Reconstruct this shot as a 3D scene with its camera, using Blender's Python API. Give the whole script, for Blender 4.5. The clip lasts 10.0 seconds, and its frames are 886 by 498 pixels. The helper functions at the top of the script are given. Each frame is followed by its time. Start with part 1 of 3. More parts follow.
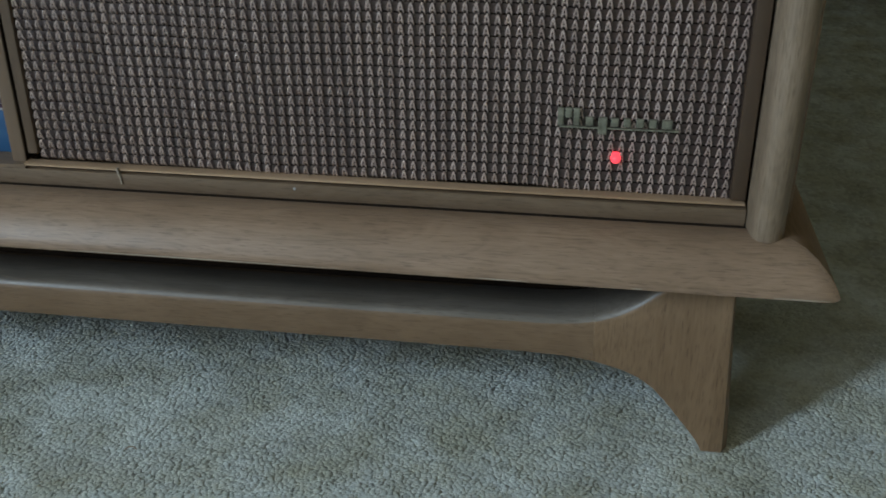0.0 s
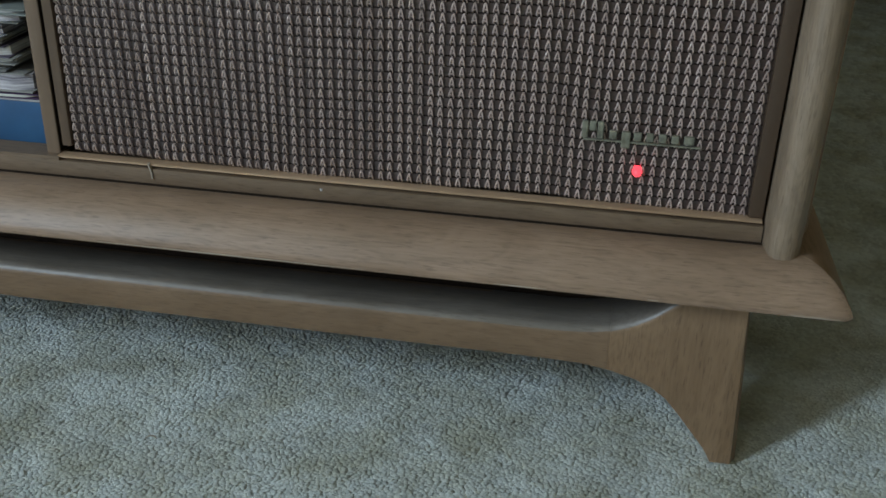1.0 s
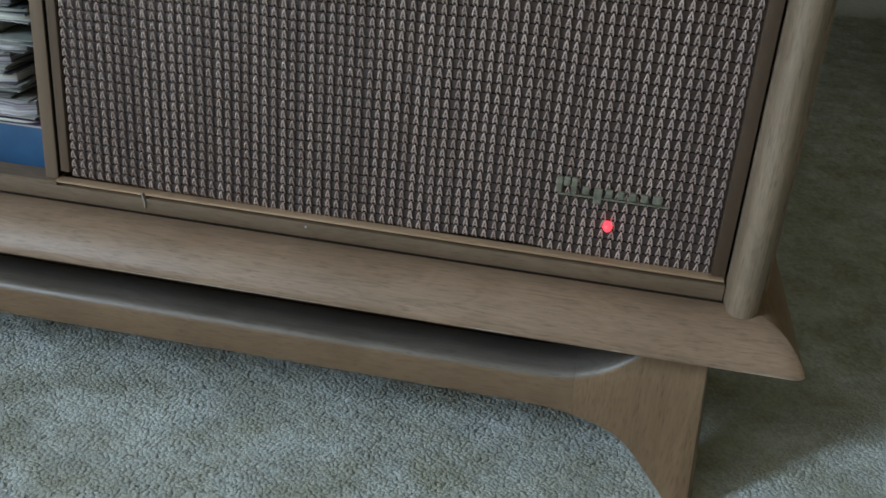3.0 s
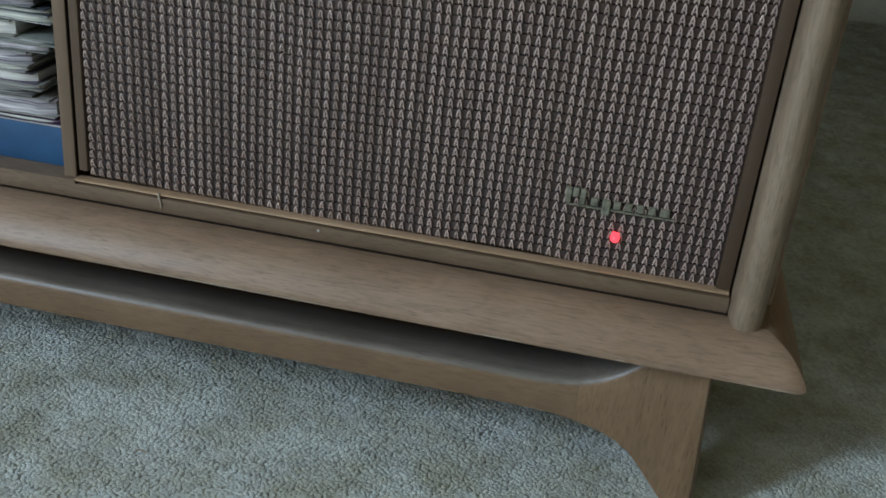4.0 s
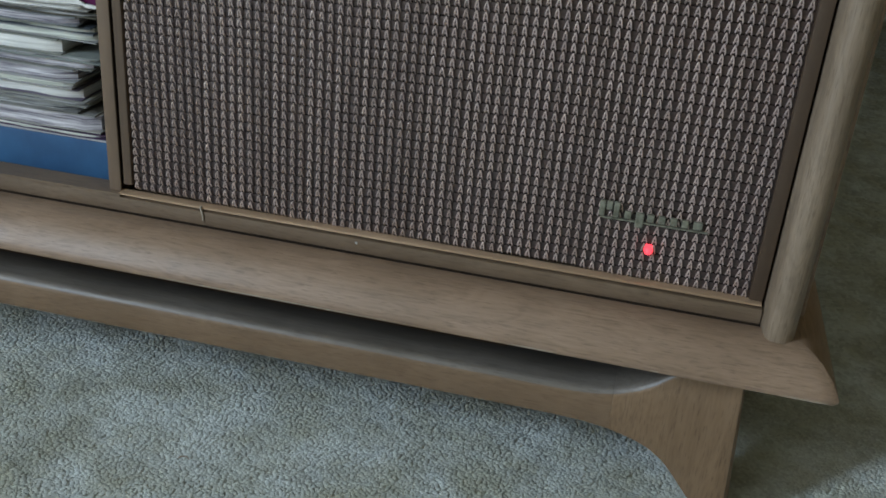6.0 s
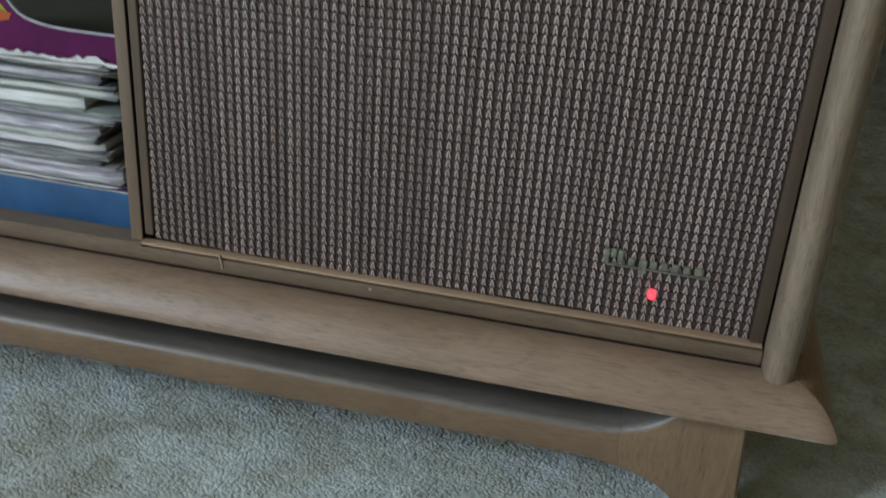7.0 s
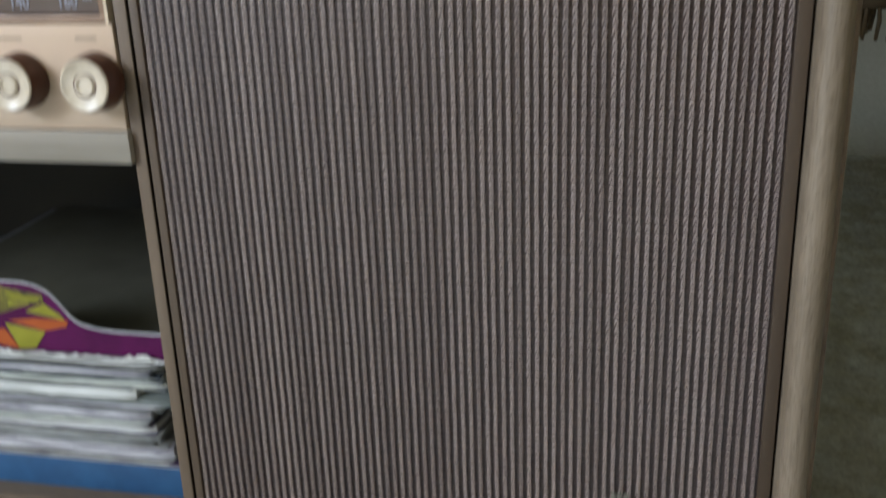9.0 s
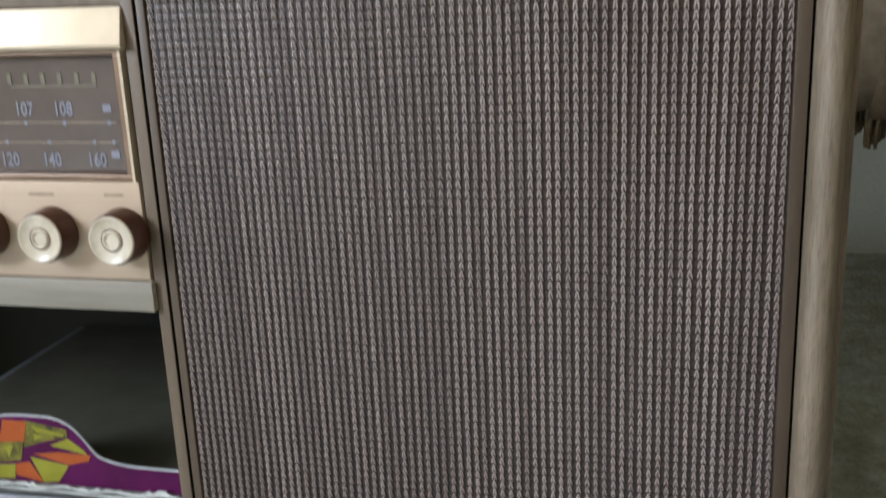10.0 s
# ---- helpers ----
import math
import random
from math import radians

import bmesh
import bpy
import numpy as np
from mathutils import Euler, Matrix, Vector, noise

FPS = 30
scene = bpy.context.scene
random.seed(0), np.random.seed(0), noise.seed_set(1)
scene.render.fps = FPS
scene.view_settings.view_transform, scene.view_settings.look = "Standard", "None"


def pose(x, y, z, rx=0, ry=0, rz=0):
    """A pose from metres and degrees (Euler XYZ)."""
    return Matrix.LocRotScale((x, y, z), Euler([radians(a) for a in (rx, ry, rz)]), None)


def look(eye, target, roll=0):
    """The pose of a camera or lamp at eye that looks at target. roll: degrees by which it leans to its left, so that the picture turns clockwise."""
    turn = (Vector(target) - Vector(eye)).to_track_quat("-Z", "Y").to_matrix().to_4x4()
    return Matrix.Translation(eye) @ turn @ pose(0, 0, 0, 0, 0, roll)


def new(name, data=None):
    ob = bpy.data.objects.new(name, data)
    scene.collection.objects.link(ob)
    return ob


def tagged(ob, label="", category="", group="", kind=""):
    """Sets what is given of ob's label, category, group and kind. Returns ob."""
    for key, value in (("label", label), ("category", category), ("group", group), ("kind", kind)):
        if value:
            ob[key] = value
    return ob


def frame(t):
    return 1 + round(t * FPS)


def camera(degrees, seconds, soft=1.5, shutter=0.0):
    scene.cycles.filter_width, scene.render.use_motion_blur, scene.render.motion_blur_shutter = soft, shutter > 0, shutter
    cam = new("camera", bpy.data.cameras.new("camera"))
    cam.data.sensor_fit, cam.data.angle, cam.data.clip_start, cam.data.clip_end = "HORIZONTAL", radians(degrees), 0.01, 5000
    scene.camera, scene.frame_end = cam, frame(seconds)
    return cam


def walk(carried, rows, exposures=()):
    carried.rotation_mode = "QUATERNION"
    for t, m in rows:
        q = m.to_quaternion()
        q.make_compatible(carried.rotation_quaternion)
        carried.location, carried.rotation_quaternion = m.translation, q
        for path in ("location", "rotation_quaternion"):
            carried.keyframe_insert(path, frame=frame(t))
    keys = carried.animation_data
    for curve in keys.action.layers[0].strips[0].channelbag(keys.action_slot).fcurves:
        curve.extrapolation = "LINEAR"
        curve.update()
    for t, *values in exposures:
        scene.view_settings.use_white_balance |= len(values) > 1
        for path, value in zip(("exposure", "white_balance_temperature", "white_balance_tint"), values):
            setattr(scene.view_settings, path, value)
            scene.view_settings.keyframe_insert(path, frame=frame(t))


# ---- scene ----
cam = camera(47.0, 10.0, soft=1.6, shutter=0.9)
PATH = [
    (0, (0.284, -0.451, 0.339), (0.021, 1.308, -0.576), -0.2),
    (0.5, (0.28, -0.456, 0.342), (0.005, 1.301, -0.572), 0.6),
    (1, (0.279, -0.461, 0.345), (-0.001, 1.297, -0.566), 1.7),
    (1.5, (0.285, -0.463, 0.348), (0.005, 1.3, -0.555), 2.2),
    (2, (0.289, -0.466, 0.354), (0.011, 1.305, -0.533), 2.6),
    (2.5, (0.289, -0.471, 0.36), (0.021, 1.313, -0.503), 4.0),
    (4, (0.291, -0.48, 0.373), (-0.005, 1.293, -0.506), 5.8),
    (4.5, (0.288, -0.48, 0.381), (-0.023, 1.281, -0.514), 5.8),
    (5, (0.287, -0.485, 0.381), (-0.039, 1.281, -0.5), 5.6),
    (5.5, (0.288, -0.484, 0.38), (-0.055, 1.275, -0.507), 5.1),
    (7, (0.286, -0.494, 0.417), (-0.08, 1.259, -0.475), 3.8),
    (7.5, (0.292, -0.496, 0.437), (-0.066, 1.267, -0.436), 1.2),
    (8, (0.285, -0.512, 0.459), (-0.069, 1.264, -0.389), 0.7),
    (8.5, (0.271, -0.524, 0.486), (-0.099, 1.282, -0.289), 0.2),
    (9, (0.294, -0.522, 0.53), (-0.126, 1.306, -0.164), -2.1),
    (9.5, (0.303, -0.519, 0.561), (-0.158, 1.323, -0.068), -2.1),
    (10, (0.307, -0.526, 0.577), (-0.169, 1.336, 0.025), -2.5),
]
walk(cam, [(t, look(eye, target, roll)) for t, eye, target, roll in PATH],
     exposures=((0, -0.24, 6500, 9), (1.5, -0.06, 6500, 10), (5.5, -0.02, 6500, 12), (7.5, 0.06, 6600, 13.5), (9.0, 0.26, 6700, 15.5), (10, 0.35, 6700, 15.5)))


# ---- light ----
world = bpy.data.worlds.new("world")
scene.world = world
world.use_nodes = True
wn = world.node_tree
sky = wn.nodes.new("ShaderNodeTexSky")
sky.sky_type, sky.sun_disc = "NISHITA", False
sky.sun_elevation, sky.sun_rotation = radians(35), radians(200)
wn.links.new(sky.outputs[0], wn.nodes["Background"].inputs[0])
wn.nodes["Background"].inputs[1].default_value = 0.08

win = bpy.data.lights.new("window_daylight", "AREA")
win.shape, win.size, win.size_y = "RECTANGLE", 0.62, 1.15
win.energy, win.color = 152, (0.67, 0.835, 1.0)
window_daylight = new("window_daylight", win)
window_daylight.matrix_world = look((-2.22, -2.35, 1.78), (0, -2.35, 1.78))

# unseen low source, added for the sheen on the upper grille
low = bpy.data.lights.new("unseen_door_daylight", "AREA")
low.shape, low.size, low.size_y = "RECTANGLE", 0.60, 1.85
low.energy, low.color = 8, (0.76, 0.80, 1.0)
unseen_door_daylight = new("unseen_door_daylight", low)
unseen_door_daylight.matrix_world = look((-1.35, -3.22, 1.1), (-1.35, 0, 1.1))


# ---- materials ----
def mat(name, rough=0.5, metal=0.0, spec=0.5):
    m = bpy.data.materials.new(name)
    m.use_nodes = True
    b = m.node_tree.nodes["Principled BSDF"]
    b.inputs["Roughness"].default_value = rough
    b.inputs["Metallic"].default_value = metal
    b.inputs["Specular IOR Level"].default_value = spec
    return m, m.node_tree, b


def node(nt, kind, **values):
    n = nt.nodes.new("ShaderNode" + kind)
    for k, v in values.items():
        n.inputs[k.replace("_", " ")].default_value = v
    return n


def ramp(nt, stops):
    r = nt.nodes.new("ShaderNodeValToRGB")
    while len(r.color_ramp.elements) < len(stops):
        r.color_ramp.elements.new(0.5)
    for e, (at, c) in zip(r.color_ramp.elements, stops):
        e.position, e.color = at, (*c, 1)
    return r


def coords(nt, scale=(1, 1, 1), loc=(0, 0, 0)):
    tc = nt.nodes.new("ShaderNodeTexCoord")
    mp = node(nt, "Mapping", Scale=scale, Location=loc)
    nt.links.new(tc.outputs["Object"], mp.inputs["Vector"])
    return mp.outputs[0]


def bump(nt, b, height, strength, dist):
    bp = node(nt, "Bump", Strength=strength, Distance=dist)
    nt.links.new(height, bp.inputs["Height"])
    nt.links.new(bp.outputs[0], b.inputs["Normal"])


def wood(name, dark, mid, light, along=0, rough=0.42, offset=0.0):
    """Worn satin walnut with its grain along one axis: pores, streaks and a drifting figure."""
    m, nt, b = mat(name, rough)

    def grain(across, lengthwise, detail, distort=0.0):
        s = [across] * 3
        s[along] = lengthwise
        n = node(nt, "TexNoise", Scale=1.0, Detail=detail, Roughness=0.6, Distortion=distort)
        nt.links.new(coords(nt, s, (offset, offset * 0.7, offset * 1.3)), n.inputs["Vector"])
        return n.outputs["Fac"]

    def calc(op, x, y, z=None):
        n = nt.nodes.new("ShaderNodeMath")
        n.operation = op
        for k, v in enumerate((x, y, z)):
            if v is None:
                continue
            if isinstance(v, float):
                n.inputs[k].default_value = v
            else:
                nt.links.new(v, n.inputs[k])
        return n.outputs[0]
    pores = grain(900.0, 60.0, 4.0)
    streak = grain(210.0, 15.0, 5.0, 0.5)
    figure = grain(34.0, 8.0, 3.0, 0.9)
    rings = calc("PINGPONG", figure, 0.045)
    total = calc("MULTIPLY_ADD", pores, 0.38, calc("MULTIPLY_ADD", streak, 0.09, calc("MULTIPLY_ADD", rings, 1.7, 0.170)))
    cr = ramp(nt, ((0.27, dark), (0.44, mid), (0.64, light)))
    nt.links.new(total, cr.inputs[0])
    cloud = node(nt, "TexNoise", Scale=16.0, Detail=6.0)
    nt.links.new(coords(nt), cloud.inputs["Vector"])
    mx = nt.nodes.new("ShaderNodeMix")
    mx.data_type, mx.blend_type = "RGBA", "MULTIPLY"
    mx.inputs[0].default_value = 0.42
    nt.links.new(cr.outputs[0], mx.inputs[6])
    wear = ramp(nt, ((0.34, (0.52, 0.50, 0.47)), (0.64, (1.0, 1.0, 1.0))))
    nt.links.new(cloud.outputs["Fac"], wear.inputs[0])
    nt.links.new(wear.outputs[0], mx.inputs[7])
    pits = ramp(nt, ((0.33, (0.45, 0.42, 0.40)), (0.42, (1.0, 1.0, 1.0))))
    nt.links.new(grain(1200.0, 110.0, 2.0), pits.inputs[0])
    fine = nt.nodes.new("ShaderNodeMix")
    fine.data_type, fine.blend_type = "RGBA", "MULTIPLY"
    fine.inputs[0].default_value = 0.5
    nt.links.new(mx.outputs[2], fine.inputs[6])
    nt.links.new(pits.outputs[0], fine.inputs[7])
    nt.links.new(fine.outputs[2], b.inputs["Base Color"])
    rr = node(nt, "MapRange", To_Min=rough - 0.12, To_Max=rough + 0.2)
    nt.links.new(cloud.outputs["Fac"], rr.inputs["Value"])
    nt.links.new(rr.outputs[0], b.inputs["Roughness"])
    bump(nt, b, total, 0.3, 0.0004)
    return m


def plain(name, a, c, scale=60.0, rough=0.5, metal=0.0, relief=0.15, dist=0.0005, stretch=(1, 1, 1), spec=0.5):
    """A surface whose colour drifts between two tones, with a fine relief."""
    m, nt, b = mat(name, rough, metal, spec)
    n1 = node(nt, "TexNoise", Scale=scale, Detail=5.0, Roughness=0.6)
    nt.links.new(coords(nt, stretch), n1.inputs["Vector"])
    cr = ramp(nt, ((0.35, a), (0.68, c)))
    nt.links.new(n1.outputs["Fac"], cr.inputs[0])
    nt.links.new(cr.outputs[0], b.inputs["Base Color"])
    if relief:
        bump(nt, b, n1.outputs["Fac"], relief, dist)
    return m


W_D, W_M, W_L = (0.158, 0.104, 0.066), (0.268, 0.184, 0.123), (0.338, 0.240, 0.167)
WOOD_X = wood("walnut_lengthwise", W_D, W_M, W_L, 0)
WOOD_RAIL = wood("walnut_rail", (0.115, 0.080, 0.050), (0.175, 0.125, 0.082), (0.215, 0.158, 0.108), 0, 0.45, 4.4)
WOOD_Z = wood("walnut_upright", W_D, W_M, W_L, 2, offset=3.1)
WOOD_POST = wood("walnut_post", (0.138, 0.100, 0.066), (0.230, 0.173, 0.118), (0.305, 0.238, 0.170), 2, 0.5, 5.7)
WOOD_Y = wood("walnut_side", W_D, W_M, W_L, 1, offset=1.4)
WOOD_LEG = wood("walnut_leg", (0.160, 0.100, 0.054), (0.232, 0.150, 0.085), (0.280, 0.188, 0.111), 2, 0.42, 8.2)
WOOD_APRON = wood("walnut_apron", (0.138, 0.086, 0.048), (0.200, 0.131, 0.077), (0.246, 0.168, 0.104), 0, 0.42, 6.1)
FRAME = plain("brown_lacquer", (0.062, 0.040, 0.025), (0.088, 0.059, 0.038), 40, 0.42, stretch=(1, 1, 0.1), spec=0.4)
STILE = plain("drab_stained_wood", (0.145, 0.100, 0.066), (0.192, 0.137, 0.093), 120, 0.45, stretch=(1, 1, 0.06))
# same lacquer as FRAME, lightened: window sheen on the left strip painted in
FRAME_LIT = plain("brown_lacquer_lit", (0.088, 0.058, 0.037), (0.122, 0.084, 0.056), 120, 0.42, stretch=(1, 1, 0.06))
LEDGE = plain("pale_worn_wood", (0.28, 0.245, 0.195), (0.38, 0.335, 0.275), 90, 0.45, stretch=(0.08, 1, 1))
BEAD = plain("gilt_bead", (0.37, 0.255, 0.158), (0.49, 0.35, 0.232), 90, 0.32, 0.35, stretch=(0.1, 1, 1))
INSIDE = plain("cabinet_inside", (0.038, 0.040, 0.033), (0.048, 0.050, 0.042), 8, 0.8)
# near black: deep shade painted into slots, joints and the apron hollow
BLACK = plain("gap_shade_black", (0.016, 0.011, 0.008), (0.026, 0.018, 0.013), 50, 0.8, spec=0.1)
GRILLE = plain("brown_grille_cloth", (0.008, 0.005, 0.004), (0.016, 0.010, 0.008), 900, 0.7, relief=0.25, dist=0.0003, spec=0.1)
THREAD = plain("dark_brown_thread", (0.024, 0.0105, 0.0085), (0.058, 0.028, 0.024), 900, 0.5, relief=0.2, dist=0.0002, stretch=(0.3, 1, 1), spec=0.2)
GOLD = plain("champagne_metal", (0.57, 0.425, 0.305), (0.63, 0.475, 0.35), 30, 0.4, 0.2, relief=0.05, stretch=(0.05, 1, 6))
GILT = plain("bright_gilt", (0.60, 0.48, 0.34), (0.68, 0.555, 0.41), 40, 0.34, 0.35, relief=0.0)
BEZEL = plain("copper_brown_bezel", (0.22, 0.135, 0.085), (0.30, 0.19, 0.125), 60, 0.35, 0.3)
DIAL = plain("dial_glass_brown", (0.130, 0.098, 0.082), (0.165, 0.126, 0.106), 25, 0.2, relief=0.0)
DIAL_INK = plain("pale_dial_ink", (0.20, 0.195, 0.235), (0.31, 0.305, 0.36), 900, 0.5, relief=0.0)
DIAL_GOLD = plain("faded_gold_ink", (0.155, 0.132, 0.083), (0.22, 0.19, 0.125), 900, 0.5, relief=0.0)
PRINT = plain("brown_print", (0.36, 0.26, 0.18), (0.42, 0.31, 0.22), 200, 0.5, relief=0.0)
KNOB_SIDE = plain("red_brown_plastic", (0.075, 0.026, 0.013), (0.115, 0.042, 0.022), 80, 0.28, relief=0.05)
KNOB_FACE = plain("pale_gold_knob_face", (0.56, 0.46, 0.335), (0.76, 0.66, 0.53), 60, 0.34, 0.0, relief=0.1)
PLATE = plain("tarnished_plate", (0.12, 0.12, 0.088), (0.26, 0.26, 0.20), 300, 0.42, 0.35)
BLUE = plain("blue_card", (0.013, 0.072, 0.18), (0.022, 0.105, 0.24), 35, 0.5)
PURPLE = plain("purple_print", (0.066, 0.0018, 0.043), (0.098, 0.0036, 0.064), 30, 0.6, relief=0.02, spec=0.12)
YELLOW = plain("yellow_green_print", (0.235, 0.225, 0.022), (0.29, 0.275, 0.03), 60, 0.6, relief=0.02, spec=0.12)
ORANGE = plain("orange_print", (0.36, 0.075, 0.016), (0.43, 0.10, 0.024), 60, 0.6, relief=0.02, spec=0.12)
OLIVE = plain("dark_olive_print", (0.05, 0.045, 0.015), (0.25, 0.22, 0.03), 90, 0.4, relief=0.02, spec=0.12)
SILVER = plain("silver_grey_edge", (0.30, 0.31, 0.32), (0.42, 0.43, 0.44), 150, 0.35)
# greyed walnut: dust, with the sky's sheen mixed into the colour
DUST_SHEEN = wood("dust_sheen_walnut", (0.115, 0.100, 0.082), (0.165, 0.147, 0.124), (0.215, 0.196, 0.172), 0, 0.40, 2.2)
WALL = plain("warm_tan_wall", (0.28, 0.195, 0.075), (0.34, 0.245, 0.10), 3, 0.85, relief=0.1)
WHITE = plain("white_paint", (0.47, 0.43, 0.34), (0.53, 0.49, 0.40), 5, 0.6, relief=0.05)
CLOTH = plain("tan_upholstery", (0.15, 0.108, 0.065), (0.215, 0.158, 0.10), 60, 0.9, relief=0.4, dist=0.002)

led_m, led_nt, led_b = mat("lit_red_lamp", 0.3)
led_b.inputs["Base Color"].default_value = (0.8, 0.03, 0.04, 1)
led_b.inputs["Emission Color"].default_value = (1.0, 0.07, 0.10, 1)
led_b.inputs["Emission Strength"].default_value = 1.5


def varied(name, low, high, rough=0.9, per_object=False, scale=300.0):
    """Colour that differs from piece to piece, with a fine mottle."""
    m, nt, b = mat(name, rough, 0.0, 0.3)
    if per_object:
        src = nt.nodes.new("ShaderNodeObjectInfo").outputs["Random"]
    else:
        src = nt.nodes.new("ShaderNodeNewGeometry").outputs["Random Per Island"]
    n1 = node(nt, "TexNoise", Scale=scale, Detail=4.0)
    nt.links.new(coords(nt), n1.inputs["Vector"])
    mx = nt.nodes.new("ShaderNodeMath")
    mx.operation = "MULTIPLY_ADD"
    nt.links.new(src, mx.inputs[0])
    mx.inputs[1].default_value = 0.5
    nt.links.new(n1.outputs["Fac"], mx.inputs[2])
    cr = ramp(nt, ((0.3, low), (1.05, high)))
    nt.links.new(mx.outputs[0], cr.inputs[0])
    nt.links.new(cr.outputs[0], b.inputs["Base Color"])
    return m, nt, b


CORD, cnt, cb = varied("pale_twisted_cord", (0.27, 0.200, 0.172), (0.58, 0.46, 0.415), 0.26, True, 1600.0)
cb.inputs["Specular IOR Level"].default_value = 1.0
cb.inputs["Coat Weight"].default_value = 0.9
cb.inputs["Coat Roughness"].default_value = 0.36
fuzz = node(cnt, "TexNoise", Scale=2400.0, Detail=3.0)
cnt.links.new(coords(cnt), fuzz.inputs["Vector"])
bump(cnt, cb, fuzz.outputs["Fac"], 0.8, 0.0005)
gb = THREAD.node_tree.nodes["Principled BSDF"]
gb.inputs["Coat Weight"].default_value = 1.0
gb.inputs["Coat IOR"].default_value = 1.6
gb.inputs["Coat Roughness"].default_value = 0.37
PILE, pnt, pb = varied("grey_green_pile", (0.52, 0.57, 0.558), (0.82, 0.89, 0.875), 0.95, False, 25.0)
drift = node(pnt, "TexNoise", Scale=21.0, Detail=6.0, Roughness=0.62)
pnt.links.new(coords(pnt), drift.inputs["Vector"])
shade = ramp(pnt, ((0.34, (0.74, 0.71, 0.61)), (0.60, (1.0, 1.0, 1.0))))
pnt.links.new(drift.outputs["Fac"], shade.inputs[0])
tone = pnt.nodes.new("ShaderNodeMix")
tone.data_type, tone.blend_type = "RGBA", "MULTIPLY"
tone.inputs[0].default_value = 1.0
pnt.links.new(pb.inputs["Base Color"].links[0].from_socket, tone.inputs[6])
pnt.links.new(shade.outputs[0], tone.inputs[7])
pnt.links.new(tone.outputs[2], pb.inputs["Base Color"])
soft = pnt.nodes.new("ShaderNodeBsdfTranslucent")
pnt.links.new(tone.outputs[2], soft.inputs["Color"])
both = node(pnt, "MixShader", Fac=0.3)
pnt.links.new(pb.outputs[0], both.inputs[1])
pnt.links.new(soft.outputs[0], both.inputs[2])
pnt.links.new(both.outputs[0], pnt.nodes["Material Output"].inputs["Surface"])
# soft fibres scatter light: the shading leans towards the carpet's own upright
upright = pnt.nodes.new("ShaderNodeVectorMath")
upright.operation = "MULTIPLY_ADD"
pnt.links.new(pnt.nodes.new("ShaderNodeNewGeometry").outputs["Normal"], upright.inputs[0])
upright.inputs[1].default_value, upright.inputs[2].default_value = (0.36, 0.36, 0.36), (0.0, 0.0, 0.70)
unit = pnt.nodes.new("ShaderNodeVectorMath")
unit.operation = "NORMALIZE"
pnt.links.new(upright.outputs[0], unit.inputs[0])
pnt.links.new(unit.outputs[0], pb.inputs["Normal"])
CARPET = plain("carpet_far", (0.46, 0.505, 0.49), (0.60, 0.655, 0.64), 160, 0.95, relief=0.15, dist=0.001)

# ---- building blocks ----
ORIGIN = {}


def thing(name, loc, label, category, group="", kind=""):
    e = new(name)
    e.empty_display_size = 0.05
    e.location = loc
    ORIGIN[e.name] = Vector(loc)
    return tagged(e, label, category, group, kind)


def adopt(ob, parent):
    ob.parent = parent
    if parent.name in ORIGIN:
        ob.matrix_parent_inverse = Matrix.Translation(-ORIGIN[parent.name])
    return ob


def mesh_of(name, bm, material, smooth=False):
    me = bpy.data.meshes.new(name)
    bmesh.ops.recalc_face_normals(bm, faces=bm.faces)
    bm.to_mesh(me)
    bm.free()
    me.materials.append(material)
    if smooth:
        for p in me.polygons:
            p.use_smooth = True
        me.set_sharp_from_angle(angle=radians(40))
    return me


def part(name, bm, material, parent, label="", smooth=False):
    ob = adopt(new(name, mesh_of(name, bm, material, smooth)), parent)
    return tagged(ob, label)


def whole(name, bm, material, label, category, group="", kind="", smooth=False):
    return tagged(new(name, mesh_of(name, bm, material, smooth)), label, category, group, kind)


def box(x0, x1, y0, y1, z0, z1, bevel=0.0, seg=2, bm=None):
    b = bm or bmesh.new()
    made = bmesh.ops.create_cube(b, size=1.0)["verts"]
    bmesh.ops.scale(b, verts=made, vec=(x1 - x0, y1 - y0, z1 - z0))
    bmesh.ops.translate(b, verts=made, vec=((x0 + x1) / 2, (y0 + y1) / 2, (z0 + z1) / 2))
    if bevel:
        edges = list({e for v in made for e in v.link_edges})
        bmesh.ops.bevel(b, geom=edges, offset=bevel, segments=seg, affect="EDGES", profile=0.6)
    return b


def prism(pts, lo, hi, axis=2, bevel=0.0, bm=None):
    """A polygon of two coordinates drawn out along the third axis."""
    b = bm or bmesh.new()

    def at(p, h):
        q = list(p)
        q.insert(axis, h)
        return q
    ends = [[b.verts.new(at(p, h)) for p in pts] for h in (lo, hi)]
    b.faces.new(ends[0])
    b.faces.new(ends[1])
    n = len(pts)
    for i in range(n):
        b.faces.new((ends[0][i], ends[0][(i + 1) % n], ends[1][(i + 1) % n], ends[1][i]))
    if bevel:
        bmesh.ops.bevel(b, geom=b.edges[:], offset=bevel, segments=2, affect="EDGES", profile=0.6)
    return b


def loft(rings, closed_ends=True, bm=None):
    """Skin over rings of equally many points."""
    b = bm or bmesh.new()
    rows = [[b.verts.new(p) for p in r] for r in rings]
    n = len(rows[0])
    for a, c in zip(rows, rows[1:]):
        for i in range(n):
            b.faces.new((a[i], a[(i + 1) % n], c[(i + 1) % n], c[i]))
    if closed_ends:
        b.faces.new(rows[0])
        b.faces.new(rows[-1])
    return b


